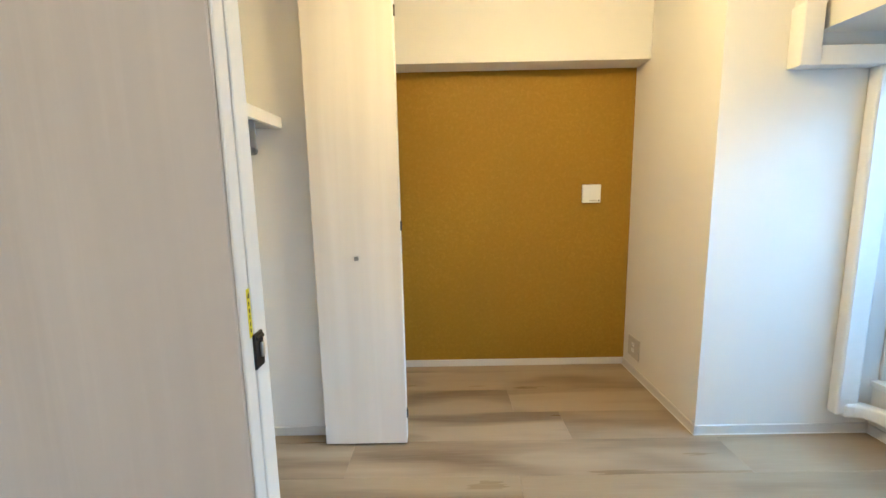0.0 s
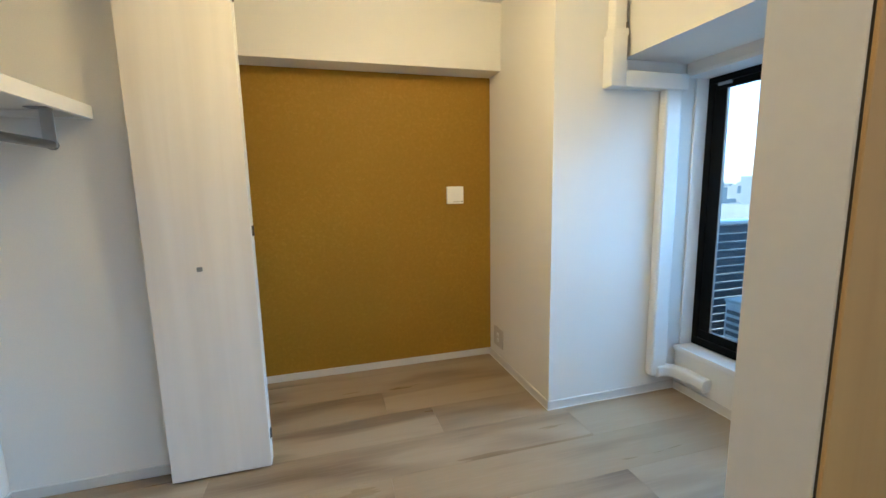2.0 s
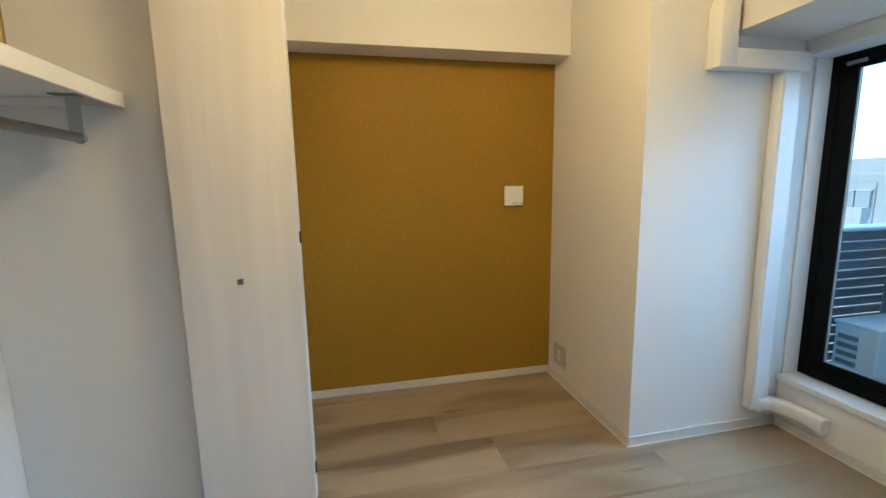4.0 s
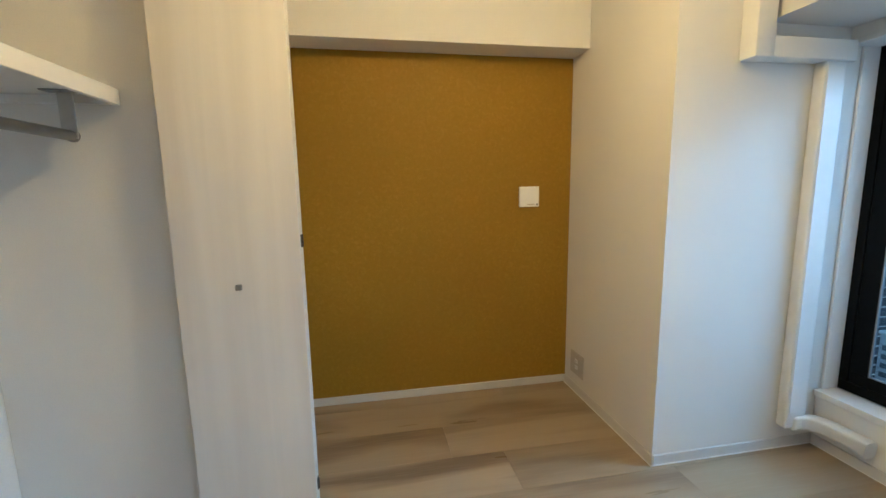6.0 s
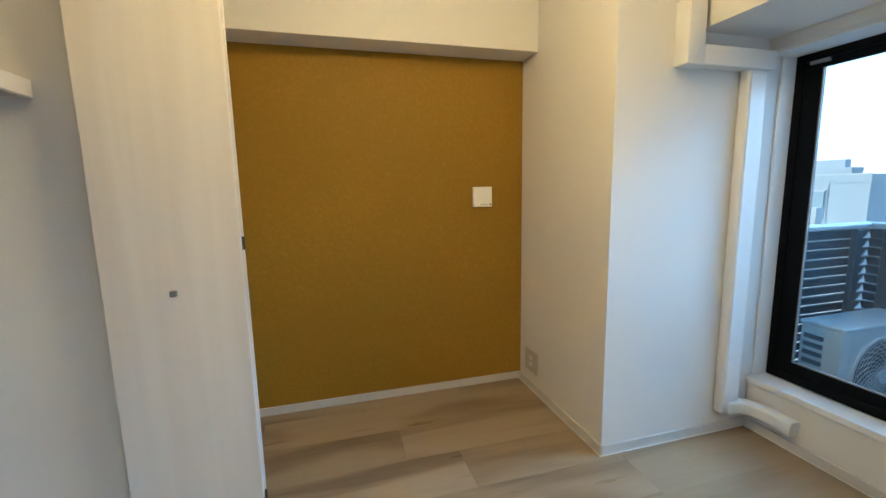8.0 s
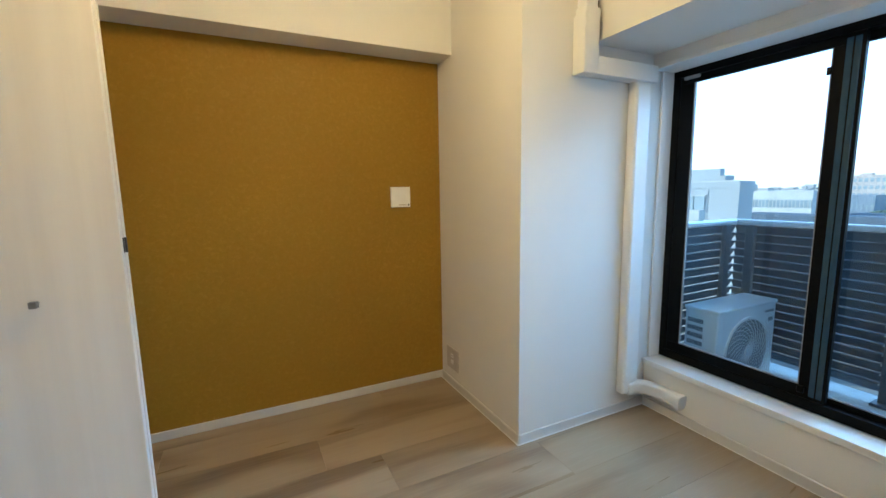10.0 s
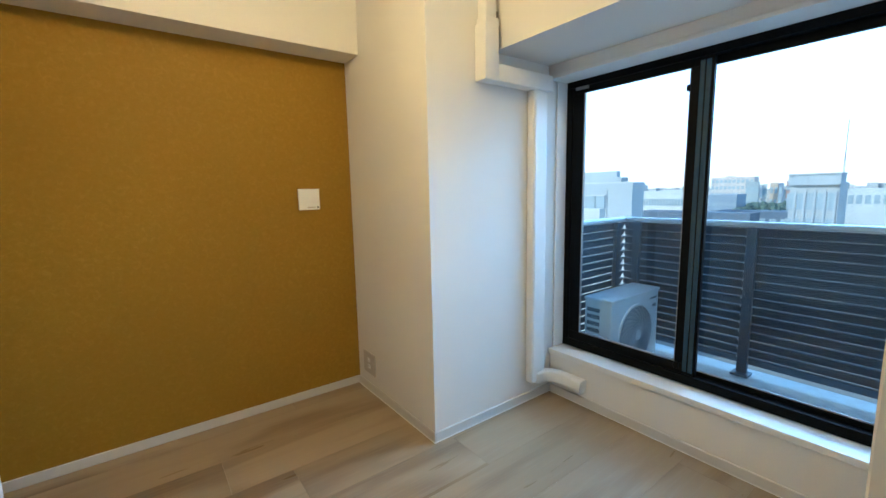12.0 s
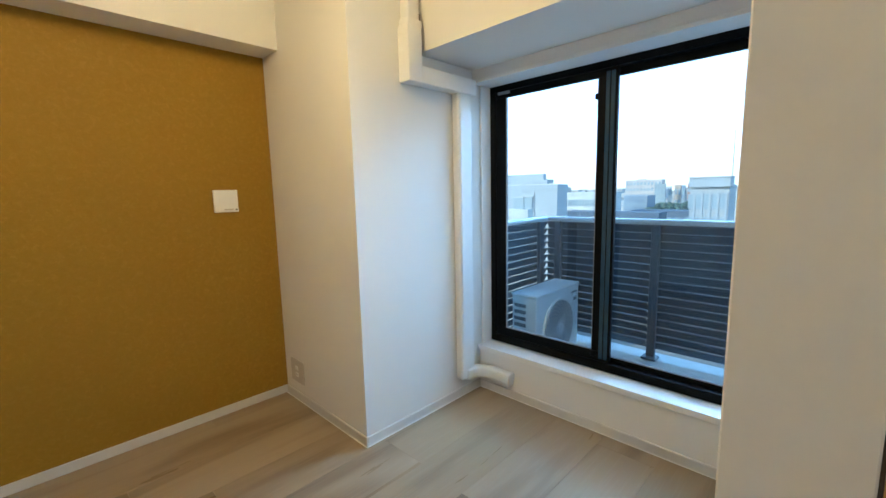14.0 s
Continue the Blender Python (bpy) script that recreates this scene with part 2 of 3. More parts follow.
def lamp_glow():
    m, nt, b = mat("lamp_diffuser", 0.4)
    b.inputs["Base Color"].default_value = (0.9, 0.85, 0.75, 1)
    b.inputs["Emission Color"].default_value = (*WARM, 1)
    b.inputs["Emission Strength"].default_value = 2.0
    return m


def clear_glass():
    m, nt, b = mat("window_glass", 0.0)
    b.inputs["Base Color"].default_value = (0.70, 0.83, 0.90, 1)
    b.inputs["Transmission Weight"].default_value = 1.0
    b.inputs["IOR"].default_value = 1.45
    return m


GLOW = lamp_glow()
GLASS = clear_glass()

# ---- structure ----
HALL_Y = -3.5
PART_Y0, PART_Y1 = 0.49, 0.585


def wall(name, label, *rows, material=PAPER):
    return thing(name, label, "wall", boxes(*rows), material, kind="structure")


wall("wall_accent", "ochre embossed accent wallpaper at the back of the room", (-0.70, 2.947, -0.05, 1.30, 3.06, CEIL), material=OCHRE)
wall("wall_beam", "white papered beam hanging over the ochre wall", (-0.56, 2.762, 1.992, 1.30, 2.945, CEIL))
wall("wall_pillar", "white papered structural pillar beside the ochre wall", (1.30, 2.10, -0.05, 2.40, 3.06, CEIL))
wall("wall_window", "white papered window wall with a wide opening",
     (2.165, 0.10, -0.05, 2.36, 2.098, 0.262), (2.165, 0.10, 1.845, 2.36, 2.098, CEIL),
     (2.165, 0.10, 0.262, 2.36, 0.43, 1.845))
wall("wall_beam_window", "white papered beam box running above the window", (1.70, 0.59, 1.90, 2.163, 2.098, CEIL), (2.125, 0.59, 1.8455, 2.163, 2.098, 1.8995))
wall("wall_closet_end", "white papered end wall inside the closet", (-1.165, 2.142, -0.05, -0.56, 2.30, CEIL))
wall("wall_closet_back", "white papered back wall of the closet", (-1.28, 0.59, -0.05, -1.167, 2.30, CEIL))
wall("wall_west", "white papered wall past the closet", (-0.70, 2.302, -0.05, -0.56, 2.945, CEIL))
wall("wall_partition", "white papered wall around the sliding doors",
     (1.50, PART_Y0, -0.05, 2.163, PART_Y1, CEIL), (-1.28, PART_Y0, 2.13, 1.498, PART_Y1, CEIL), (-1.28, PART_Y0, -0.05, -0.97, PART_Y1, 2.128))
wall("wall_hall_west", "white papered wall of the hall", (-1.40, HALL_Y, -0.05, -1.282, PART_Y1, CEIL))
# its opening is unseen, added so that daylight enters through the hall
wall("wall_hall_east", "white papered wall at the end of the hall", (2.20, HALL_Y, -0.05, 2.32, -3.20, CEIL), (2.20, -1.30, -0.05, 2.32, 0.098, CEIL), (2.20, -3.198, 2.00, 2.32, -1.302, CEIL), (2.165, 0.098, -0.05, 2.166, 0.10, CEIL))
wall("wall_hall_south", "white papered wall behind the hall", (-1.40, HALL_Y - 0.12, -0.05, 2.32, HALL_Y - 0.002, CEIL))
thing("ceiling", "white papered ceiling", "ceiling", boxes((-1.42, HALL_Y - 0.12, CEIL + 0.002, 2.40, 3.06, CEIL + 0.12)), CEILING, kind="structure")

# skirtings
SK, ST = 0.05, 0.009


def skirting(label, *rows):
    thing("baseboard", label, "baseboard", boxes(*rows, bevel=0.0025), SKIRT, kind="structure")


def bead(*rows):
    thing("trim", "thin white sealant bead along the skirting", "trim", boxes(*rows), TRIM, kind="structure")


bead((1.2865, 2.0865, 0.0004, 1.2908, 2.937, 0.004), (1.2865, 2.0865, 0.0004, 2.154, 2.0908, 0.0041), (2.1525, 0.59, 0.0004, 2.1558, 2.086, 0.004))
skirting("narrow white skirting along the ochre wall", (-0.558, 2.947 - ST, 0.001, 1.298, 2.9465, SK))
skirting("narrow pale skirting along the pillar side", (1.30 - ST, 2.10 - ST, 0.001, 1.2995, 2.937, SK))
skirting("narrow pale skirting along the pillar front", (1.3005, 2.10 - ST, 0.001, 2.164, 2.0995, SK))
skirting("narrow pale skirting under the window", (2.165 - ST, 0.59, 0.001, 2.1645, 2.09, SK))
skirting("narrow pale skirting at the closet end", (-1.164, 2.142 - ST, 0.001, -0.56, 2.1415, SK))
skirting("narrow pale skirting at the closet back", (-1.1665, 0.59, 0.001, -1.167 + ST, 2.16, SK))


# ---- window ----
def wires(x, ya, yb, za, zb, pitch=0.0185, w=0.00008):
    """Crossed diagonal wires clipped to the pane's rectangle, as thin bars."""
    verts, faces = [], []
    w2, h2 = yb - ya, zb - za
    for sign in (1, -1):
        c = -h2
        while c < w2:
            t0, t1 = max(0.0, -c), min(h2, w2 - c)
            if t1 - t0 > 0.004:
                p = [(c + t0, t0), (c + t1, t1)]
                if sign < 0:
                    p = [(w2 - a, b) for a, b in p]
                (a0, b0), (a1, b1) = p
                k = len(verts)
                for dx in (-w, w):
                    for (a, b) in ((a0, b0), (a1, b1)):
                        for d in (-w, w):
                            verts.append((x + dx, ya + a + d, zb - h2 + b - d * sign))
                faces += [tuple(k + q for q in f) for f in ((0, 1, 3, 2), (4, 6, 7, 5), (0, 2, 6, 4), (1, 5, 7, 3), (0, 4, 5, 1), (2, 3, 7, 6))]
            c += pitch
    bm = bmesh.new()
    vs = [bm.verts.new(v) for v in verts]
    for f in faces:
        bm.faces.new([vs[q] for q in f])
    return bm


def build_window():
    y0, y1, z0, z1 = 0.432, 2.098, 0.276, 1.838
    win = thing("window_1", "black aluminium two-pane sliding window onto the balcony", "window", kind="structure", at=(2.30, 1.27, z0))
    w = 0.045
    xf0, xf1 = 2.275, 2.355
    fr = boxes((xf0, y0, z0, xf1, y1, z0 + w), (xf0, y0, z1 - w, xf1, y1, z1), (xf0, y1 - w, z0 + w, xf1, y1, z1 - w), (xf0, y0, z0 + w, xf1, y0 + w, z1 - w), bevel=0.002)
    part("window_frame", fr, BLACK, win)
    # far sash (inner track), then near sash (outer track)
    for a, b, x0, x1, name in ((1.335, y1 - w, 2.284, 2.308, "sash"), (y0 + w, 1.440, 2.316, 2.340, "sash")):
        s = 0.05
        bb, tt = z0 + w, z1 - w
        inner = x0 < 2.3
        low, high = (0.052, 0.036) if inner else (0.022, 0.036)
        ia, ib = (a + 0.095, b - 0.070) if inner else (a + s, b - 0.060)
        sash = part(name, boxes((x0, a, bb, x1, b, bb + low), (x0, a, tt - high, x1, b, tt), (x0, a, bb + low, x1, ia, tt - high),
                                (x0, ib, bb + low, x1, b, tt - high), bevel=0.002), BLACK, win)
        xm = (x0 + x1) / 2
        pane = part("pane", boxes((xm - 0.003, ia - 0.008, bb + low - 0.008, xm + 0.003, ib + 0.008, tt - high + 0.008)), GLASS, sash, "clear glass pane")
        pane.visible_shadow = False
        part("wire_mesh", wires(xm, ia, ib, bb + low, tt - high), WIRE, pane, "fine diagonal wires cast in the glass")
        part("seal", boxes((x0 + 0.004, ia, bb + low, x1 - 0.004, ia + 0.005, tt - high), (x0 + 0.004, ib - 0.005, bb + low, x1 - 0.004, ib, tt - high),
                           (x0 + 0.004, ia + 0.005, bb + low, x1 - 0.004, ib - 0.005, bb + low + 0.005)), SEAL, sash, "grey glazing bead")
    # stile ribs with the sky's reflection put into their blue, catch and stop
    for yy in (1.346, 1.371):
        part("stile_rib", boxes((2.279, yy, z0 + 0.06, 2.2845, yy + 0.020, z1 - 0.06), bevel=0.0015), RIB, win, "meeting stile rib with the sky's reflection painted blue")
    part("stop", boxes((2.278, 1.428, 1.655, 2.2845, 1.444, 1.685), bevel=0.002), BLACK, win)
    part("catch", boxes((2.268, 1.405, 0.345, 2.2845, 1.43, 0.375), bevel=0.003), BLACK, win)
    part("damper", boxes((2.270, 1.95, z1 - w - 0.018, 2.2845, 2.03, z1 - w - 0.002), bevel=0.003), SEAL, win, "grey rubber bumper")
    part("window_sill", boxes((2.150, y0, 0.2445, 2.274, y1, 0.2755), bevel=0.003, seg=2), TRIM, win, "white sill board")
    part("head_trim", boxes((2.119, 0.592, 1.826, 2.274, y1, 1.845), bevel=0.003, seg=2), TRIM, win, "white head lining")
    part("side_trim", boxes((2.188, y1 - 0.012, 0.2765, 2.274, y1 + 0.001, 1.825), bevel=0.002), TRIM, win, "white side lining")


build_window()


# ---- sliding doors between hall and room ----
def build_left_door():
    d = thing("sliding_door", "pale ash-grained sliding door with a black latch, half open", "door", at=(-0.55, 0.557, 0))
    x1 = -0.137
    part("panel", boxes((-0.965, 0.535, 0.012, x1 - 0.002, 0.586, 2.12), bevel=0.0015), ASH_SHADED, d)
    part("edge_strip", boxes((x1 - 0.0015, 0.5362, 0.012, x1 + 0.002, 0.5545, 2.12), bevel=0.001), TRIM, d, "white edge strip")
    part("edge_strip", boxes((x1 - 0.0015, 0.5590, 0.012, x1 + 0.002, 0.5850, 2.12), bevel=0.001), TRIM, d, "white edge strip")
    part("groove", boxes((x1 - 0.0015, 0.5546, 0.012, x1 - 0.0005, 0.5589, 2.12)), SEAL, d, "narrow grey groove")
    la = part("latch", boxes((x1 + 0.0015, 0.5525, 1.082, x1 + 0.0045, 0.5715, 1.119), bevel=0.001), LATCHBLACK, d, "black latch plate")
    part("bolt", boxes((x1 + 0.004, 0.5610, 1.092, x1 + 0.0080, 0.5680, 1.108), bevel=0.0025, seg=2), STEEL, la, "silver bolt")
    part("lip", boxes((x1 + 0.0035, 0.5550, 1.1115, x1 + 0.0065, 0.5705, 1.1155), bevel=0.001), LATCHBLACK, la)
    st = part("sticker", boxes((x1 + 0.002, 0.5482, 1.117, x1 + 0.0024, 0.5545, 1.166), bevel=0.0001), YELLOW, d, "yellow warning sticker")
    mark = bmesh.new()
    for q in ((0.5494, 1.157), (0.5532, 1.157), (0.5513, 1.1625)):
        mark.verts.new((x1 + 0.0028, *q))
    mark.faces.new(mark.verts[:])
    ext = bmesh.ops.extrude_face_region(mark, geom=mark.faces[:])["geom"]
    for v in ext:
        if isinstance(v, bmesh.types.BMVert):
            v.co.x -= 0.0003
    part("mark", mark, INK, st, "black warning triangle")
    for k in range(5):
        z = 1.153 - k * 0.0066
        part("print_bar", boxes((x1 + 0.0023, 0.5504, z - 0.004, x1 + 0.0026, 0.5518, z)), INK, st)


def build_right_door():
    d = thing("sliding_door", "honey oak sliding door with a pale grey edge, slid open", "door", at=(1.05, 0.53, 0))
    x0 = 0.70
    part("body", boxes((x0, 0.4785, 0.012, 1.497, 0.588, 2.12), bevel=0.002), GREYEDGE, d, "pale grey door body")
    # solid dark strip, the gap line's shade put into its colour
    part("gap", boxes((x0 + 0.0015, 0.4755, 0.012, 1.497, 0.4782, 2.12)), GAP, d)
    part("face", boxes((x0 + 0.0005, 0.470, 0.012, 1.497, 0.4752, 2.12), bevel=0.001), OAK, d, "honey oak grained face")


build_left_door()
build_right_door()


# ---- closet ----
def build_bifold():
    d = thing("bifold_door", "white ash-grained bifold closet door, folded open", "door", at=(-0.35, 2.08, 0))
    x0, x1 = -0.552, -0.153
    front = part("leaf", boxes((x0, 2.045, 0.010, x1, 2.072, 2.36), bevel=0.0012), ASH, d)
    back = part("leaf", boxes((x0, 2.082, 0.010, x1, 2.109, 2.36), bevel=0.0012), ASH, d)
    part("edge_band", boxes((x1 - 0.0005, 2.046, 0.012, x1 + 0.0015, 2.071, 2.358)), TRIM, front, "white edge band")
    part("edge_band", boxes((x1 - 0.0005, 2.083, 0.012, x1 + 0.0015, 2.108, 2.358)), TRIM, back, "white edge band")
    for z in (0.153, 1.087, 2.02):
        hg = part("hinge", boxes((x1 + 0.001, 2.064, z - 0.022, x1 + 0.004, 2.090, z + 0.022), bevel=0.001), DARKMETAL, d, "dark metal hinge")
        bm = tube(bmesh.new(), (x1 + 0.005, 2.077, z - 0.022), (x1 + 0.005, 2.077, z + 0.022), 0.004, 10)
        part("pin", bm, DARKMETAL, hg, smooth=True)
    k = part("knob", boxes((-0.361, 2.012, 0.935, -0.343, 2.028, 0.953), bevel=0.0015), RAILSTEEL, front, "small square metal knob")
    part("stem", tube(bmesh.new(), (-0.352, 2.027, 0.944), (-0.352, 2.046, 0.944), 0.005, 10), STEEL, k, smooth=True)
    part("track", boxes((x0, 2.046, 2.362, x1, 2.108, 2.398)), SEAL, d, "grey metal head track")


def build_shelf():
    s = thing("closet_shelf", "white closet shelf board fixed above a hanging rail", "shelf", at=(-0.9, 1.4, 1.56))
    part("board", boxes((-1.166, 0.60, 1.572, -0.7055, 2.141, 1.590), bevel=0.001), TRIM, s)
    part("front_lip", boxes((-0.705, 0.60, 1.541, -0.687, 2.125, 1.5915), bevel=0.002), TRIM, s, "white front nosing")
    part("end_batten", boxes((-1.166, 2.122, 1.545, -0.715, 2.1415, 1.5715), bevel=0.002), TRIM, s, "white wall batten")


def build_rail():
    r = thing("hanging_rail", "grey metal closet hanging rail under the shelf", "rail", at=(-0.81, 1.4, 1.45))
    part("bar", tube(bmesh.new(), (-0.81, 0.62, 1.440), (-0.81, 2.085, 1.440), 0.016, 20), RAILSTEEL, r, smooth=True)
    for y in (2.075, 1.30, 0.66):
        b = part("bracket", boxes((-0.834, y, 1.430, -0.790, y + 0.0035, 1.570), bevel=0.001), STEEL, r, "pressed steel bracket")
        part("flange", boxes((-0.862, y - 0.03, 1.5685, -0.770, y + 0.012, 1.5717)), RAILSTEEL, b)
        part("cup", tube(bmesh.new(), (-0.81, y + 0.0036, 1.440), (-0.81, y + 0.012, 1.440), 0.0195, 18), RAILSTEEL, b, smooth=True)


build_bifold()
build_shelf()
build_rail()
thing("closet_pipe", "polished brass upright pipe standing on the closet shelf", "pipe", tube(bmesh.new(), (-0.806, 1.80, 1.5905), (-0.806, 1.80, CEIL), 0.015, 24), BRASS, smooth=True)


# ---- fittings on the walls ----
def build_plate():
    p = thing("control_panel", "square white control panel on the ochre wall", "panel", at=(1.03, 2.945, 1.2))
    part("casing", boxes((0.972, 2.929, 1.140, 1.093, 2.9465, 1.260), bevel=0.003, seg=2), PLATE, p)
    part("display", boxes((1.018, 2.9283, 1.1505, 1.066, 2.9288, 1.1575)), SOCKET, p, "pale grey display strip")
    part("button", boxes((1.076, 2.9275, 1.149, 1.085, 2.9289, 1.158), bevel=0.001), INK, p, "small dark button")


def build_socket():
    s = thing("wall_socket", "grey-beige double wall socket low on the pillar", "socket", at=(1.298, 2.72, 0.2))
    part("plate", boxes((1.291, 2.712, 0.114, 1.2995, 2.862, 0.252), bevel=0.002), SOCKET, s)
    for z in (0.163, 0.203):
        o = part("outlet", boxes((1.2895, 2.770, z - 0.013, 1.2912, 2.806, z + 0.013), bevel=0.001), PLATE, s, "white outlet insert")
        for y in (2.782, 2.793):
            part("slot", boxes((1.2890, y, z - 0.004, 1.2897, y + 0.002, z + 0.004)), INK, o)


def build_duct():
    d = thing("pipe_cover", "white plastic pipe cover running down beside the window", "duct", at=(1.9, 2.08, 0.14))
    part("drop", boxes((1.600, 2.040, 2.02, 1.672, 2.0995, CEIL), bevel=0.008, seg=3), VINYL, d, smooth=True)
    part("collar", boxes((1.592, 2.032, 1.995, 1.682, 2.0996, 2.03), bevel=0.006, seg=2), VINYL, d, "white collar joint", smooth=True)
    part("elbow_box", boxes((1.580, 2.022, 1.744, 1.668, 2.0994, 2.000), bevel=0.007, seg=2), VINYL, d, smooth=True)
    part("bridge", boxes((1.660, 2.028, 1.746, 2.075, 2.0992, 1.826), bevel=0.006, seg=2), VINYL, d, smooth=True)
    # dark strip painted in for the shade between duct and beam
    part("gap", boxes((1.669, 2.040, 1.897, 1.6745, 2.0985, 2.06)), GAP, d, "dark strip put in as the shaded gap beside the beam")
    part("downpipe", boxes((1.946, 2.047, 0.120, 2.056, 2.0990, 1.755), bevel=0.012, seg=4), VINYL, d, smooth=True)
    part("cover_lid", boxes((1.957, 2.0445, 0.20, 2.040, 2.0475, 1.735), bevel=0.0015), VINYL, d)
    part("elbow_base", boxes((1.985, 2.036, 0.108, 2.072, 2.0985, 0.180), bevel=0.016, seg=4), VINYL, d, "white plastic elbow", smooth=True)
    pts = [(2.03, 2.064, 0.143), (2.068, 2.056, 0.142), (2.100, 2.030, 0.140), (2.121, 1.990, 0.138), (2.130, 1.945, 0.135), (2.132, 1.900, 0.132), (2.132, 1.858, 0.129)]
    part("outlet_cover", flat_duct(bmesh.new(), pts, 0.030, 0.035), VINYL, d, "white plastic elbow run along the wall", smooth=True)
    part("end_collar", flat_duct(bmesh.new(), [(2.132, 1.868, 0.1295), (2.132, 1.838, 0.127)], 0.0325, 0.039), VINYL, d, "white end collar", smooth=True)


build_plate()
build_socket()
build_duct()


# ---- ceiling lamps: the room's and the hall's warm lights ----
def ceiling_light(x, y, watts, label, tone=WARM):
    c = thing("ceiling_light", label, "ceiling light", at=(x, y, CEIL))
    part("base", tube(bmesh.new(), (x, y, CEIL - 0.02), (x, y, CEIL + 0.001), 0.21, 40), TRIM, c, smooth=True)
    part("diffuser", tube(bmesh.new(), (x, y, CEIL - 0.045), (x, y, CEIL - 0.0205), 0.18, 40, 0.20), GLOW, c, "glowing warm diffuser", smooth=True)
    l = new("lamp_light", bpy.data.lights.new("lamp_light", "POINT"))
    l.data.shadow_soft_size = 0.10
    l.data.energy, l.data.color = watts, tone
    l.location = (x, y, CEIL - 0.18)
    return c


ceiling_light(0.48, 1.52, 14.2, "round white ceiling light glowing warm in the room")
ceiling_light(0.12, -0.55, 8.0, "round white ceiling light glowing warm in the hall", (1.0, 0.70, 0.38))


# ---- balcony ----
DZ = -0.12
RX, RY = 3.35, 2.32
thing("balcony_floor", "dark grey balcony deck with a pale concrete kerb", "floor", boxes((2.362, -3.6, DZ - 0.18, 3.6, 2.60, DZ)), DECK, kind="structure")
thing("kerb", "pale concrete kerb along the balcony edge", "kerb",
      boxes((3.16, -3.6, DZ + 0.001, 3.46, 2.44, -0.006), (2.364, 2.20, DZ + 0.001, 3.158, 2.44, -0.006), bevel=0.006), CONCRETE, kind="structure")
# the long tall run past y 2.13 is added, unseen, to block the sun
wall("wall_outer", "pale outer wall of the apartment house, with an added unseen sun screen", (2.362, -1.30, -0.6, 2.42, 0.40, 2.9), (2.362, -3.6, 2.0, 2.42, -1.302, 2.9), (2.362, 2.13, -0.6, 2.42, 9.0, 6.0), (2.362, 0.402, 1.90, 2.42, 2.128, 2.9), (2.362, 0.402, -0.6, 2.42, 2.128, 0.235), material=CONCRETE)


def build_railing():
    r = thing("balcony_railing", "dark louvred balcony railing with a silver top rail", "railing", at=(RX, 1.0, 0))
    part("top_rail", boxes((RX - 0.035, -3.55, 0.965, RX + 0.035, RY + 0.035, 1.0), bevel=0.008, seg=2), RAILALU, r, "silver aluminium top rail")
    part("top_rail", boxes((2.425, RY - 0.035, 0.9655, RX - 0.036, RY + 0.035, 0.9995), bevel=0.008, seg=2), RAILALU, r, "silver aluminium top rail")
    for y in (2.20, 1.452, 0.60, -0.25, -1.10, -1.95, -2.80, -3.50):
        p = part("post", boxes((RX - 0.045, y - 0.028, 0.0, RX - 0.012, y + 0.028, 0.9645), bevel=0.003), LOUVRE, r)
        if y > 0.5:
            for k in range(16):
                # pale dots painted in for daylight through the holes at the slat ends
                part("light_dot", tube(bmesh.new(), (RX - 0.030, y + 0.034, 0.110 + k * 0.0565), (RX - 0.012, y + 0.034, 0.110 + k * 0.0565), 0.005, 8), RAILALU, p, "small bright dot standing in for light through a slat-end hole")
        part("foot", boxes((RX - 0.085, y - 0.05, -0.006, RX + 0.01, y + 0.05, 0.012), bevel=0.004), LOUVRE, p, "bolted post foot")
    for x in (3.20, 2.62):
        p = part("post", boxes((x - 0.028, RY - 0.045, 0.0, x + 0.028, RY - 0.012, 0.965), bevel=0.003), LOUVRE, r)
        part("foot", boxes((x - 0.05, RY - 0.085, -0.006, x + 0.05, RY + 0.01, 0.012), bevel=0.004), LOUVRE, p, "bolted post foot")

    def slat_mesh(length, along_y):
        bm = box(bmesh.new(), -0.006, -length / 2, -0.0286, 0.006, length / 2, 0.0286)
        bmesh.ops.rotate(bm, verts=bm.verts[:], cent=(0, 0, 0), matrix=Matrix.Rotation(radians(-25), 3, "Y"))
        if not along_y:
            bmesh.ops.rotate(bm, verts=bm.verts[:], cent=(0, 0, 0), matrix=Matrix.Rotation(radians(90), 3, "Z"))
        return mesh_of("slat", bm, LOUVRE)

    for me, base, n in ((slat_mesh(RY + 3.52, True), ((RX + 0.008), (RY - 3.53) / 2, 0), 16), (slat_mesh(RX - 2.475, False), ((RX + 2.467) / 2, RY + 0.008, 0), 16)):
        for k in range(n):
            s = new("slat", me)
            s.parent = r
            s.matrix_parent_inverse = Matrix.Translation(r.location).inverted()
            s.location = (base[0], base[1], 0.085 + k * 0.0565)


build_railing()


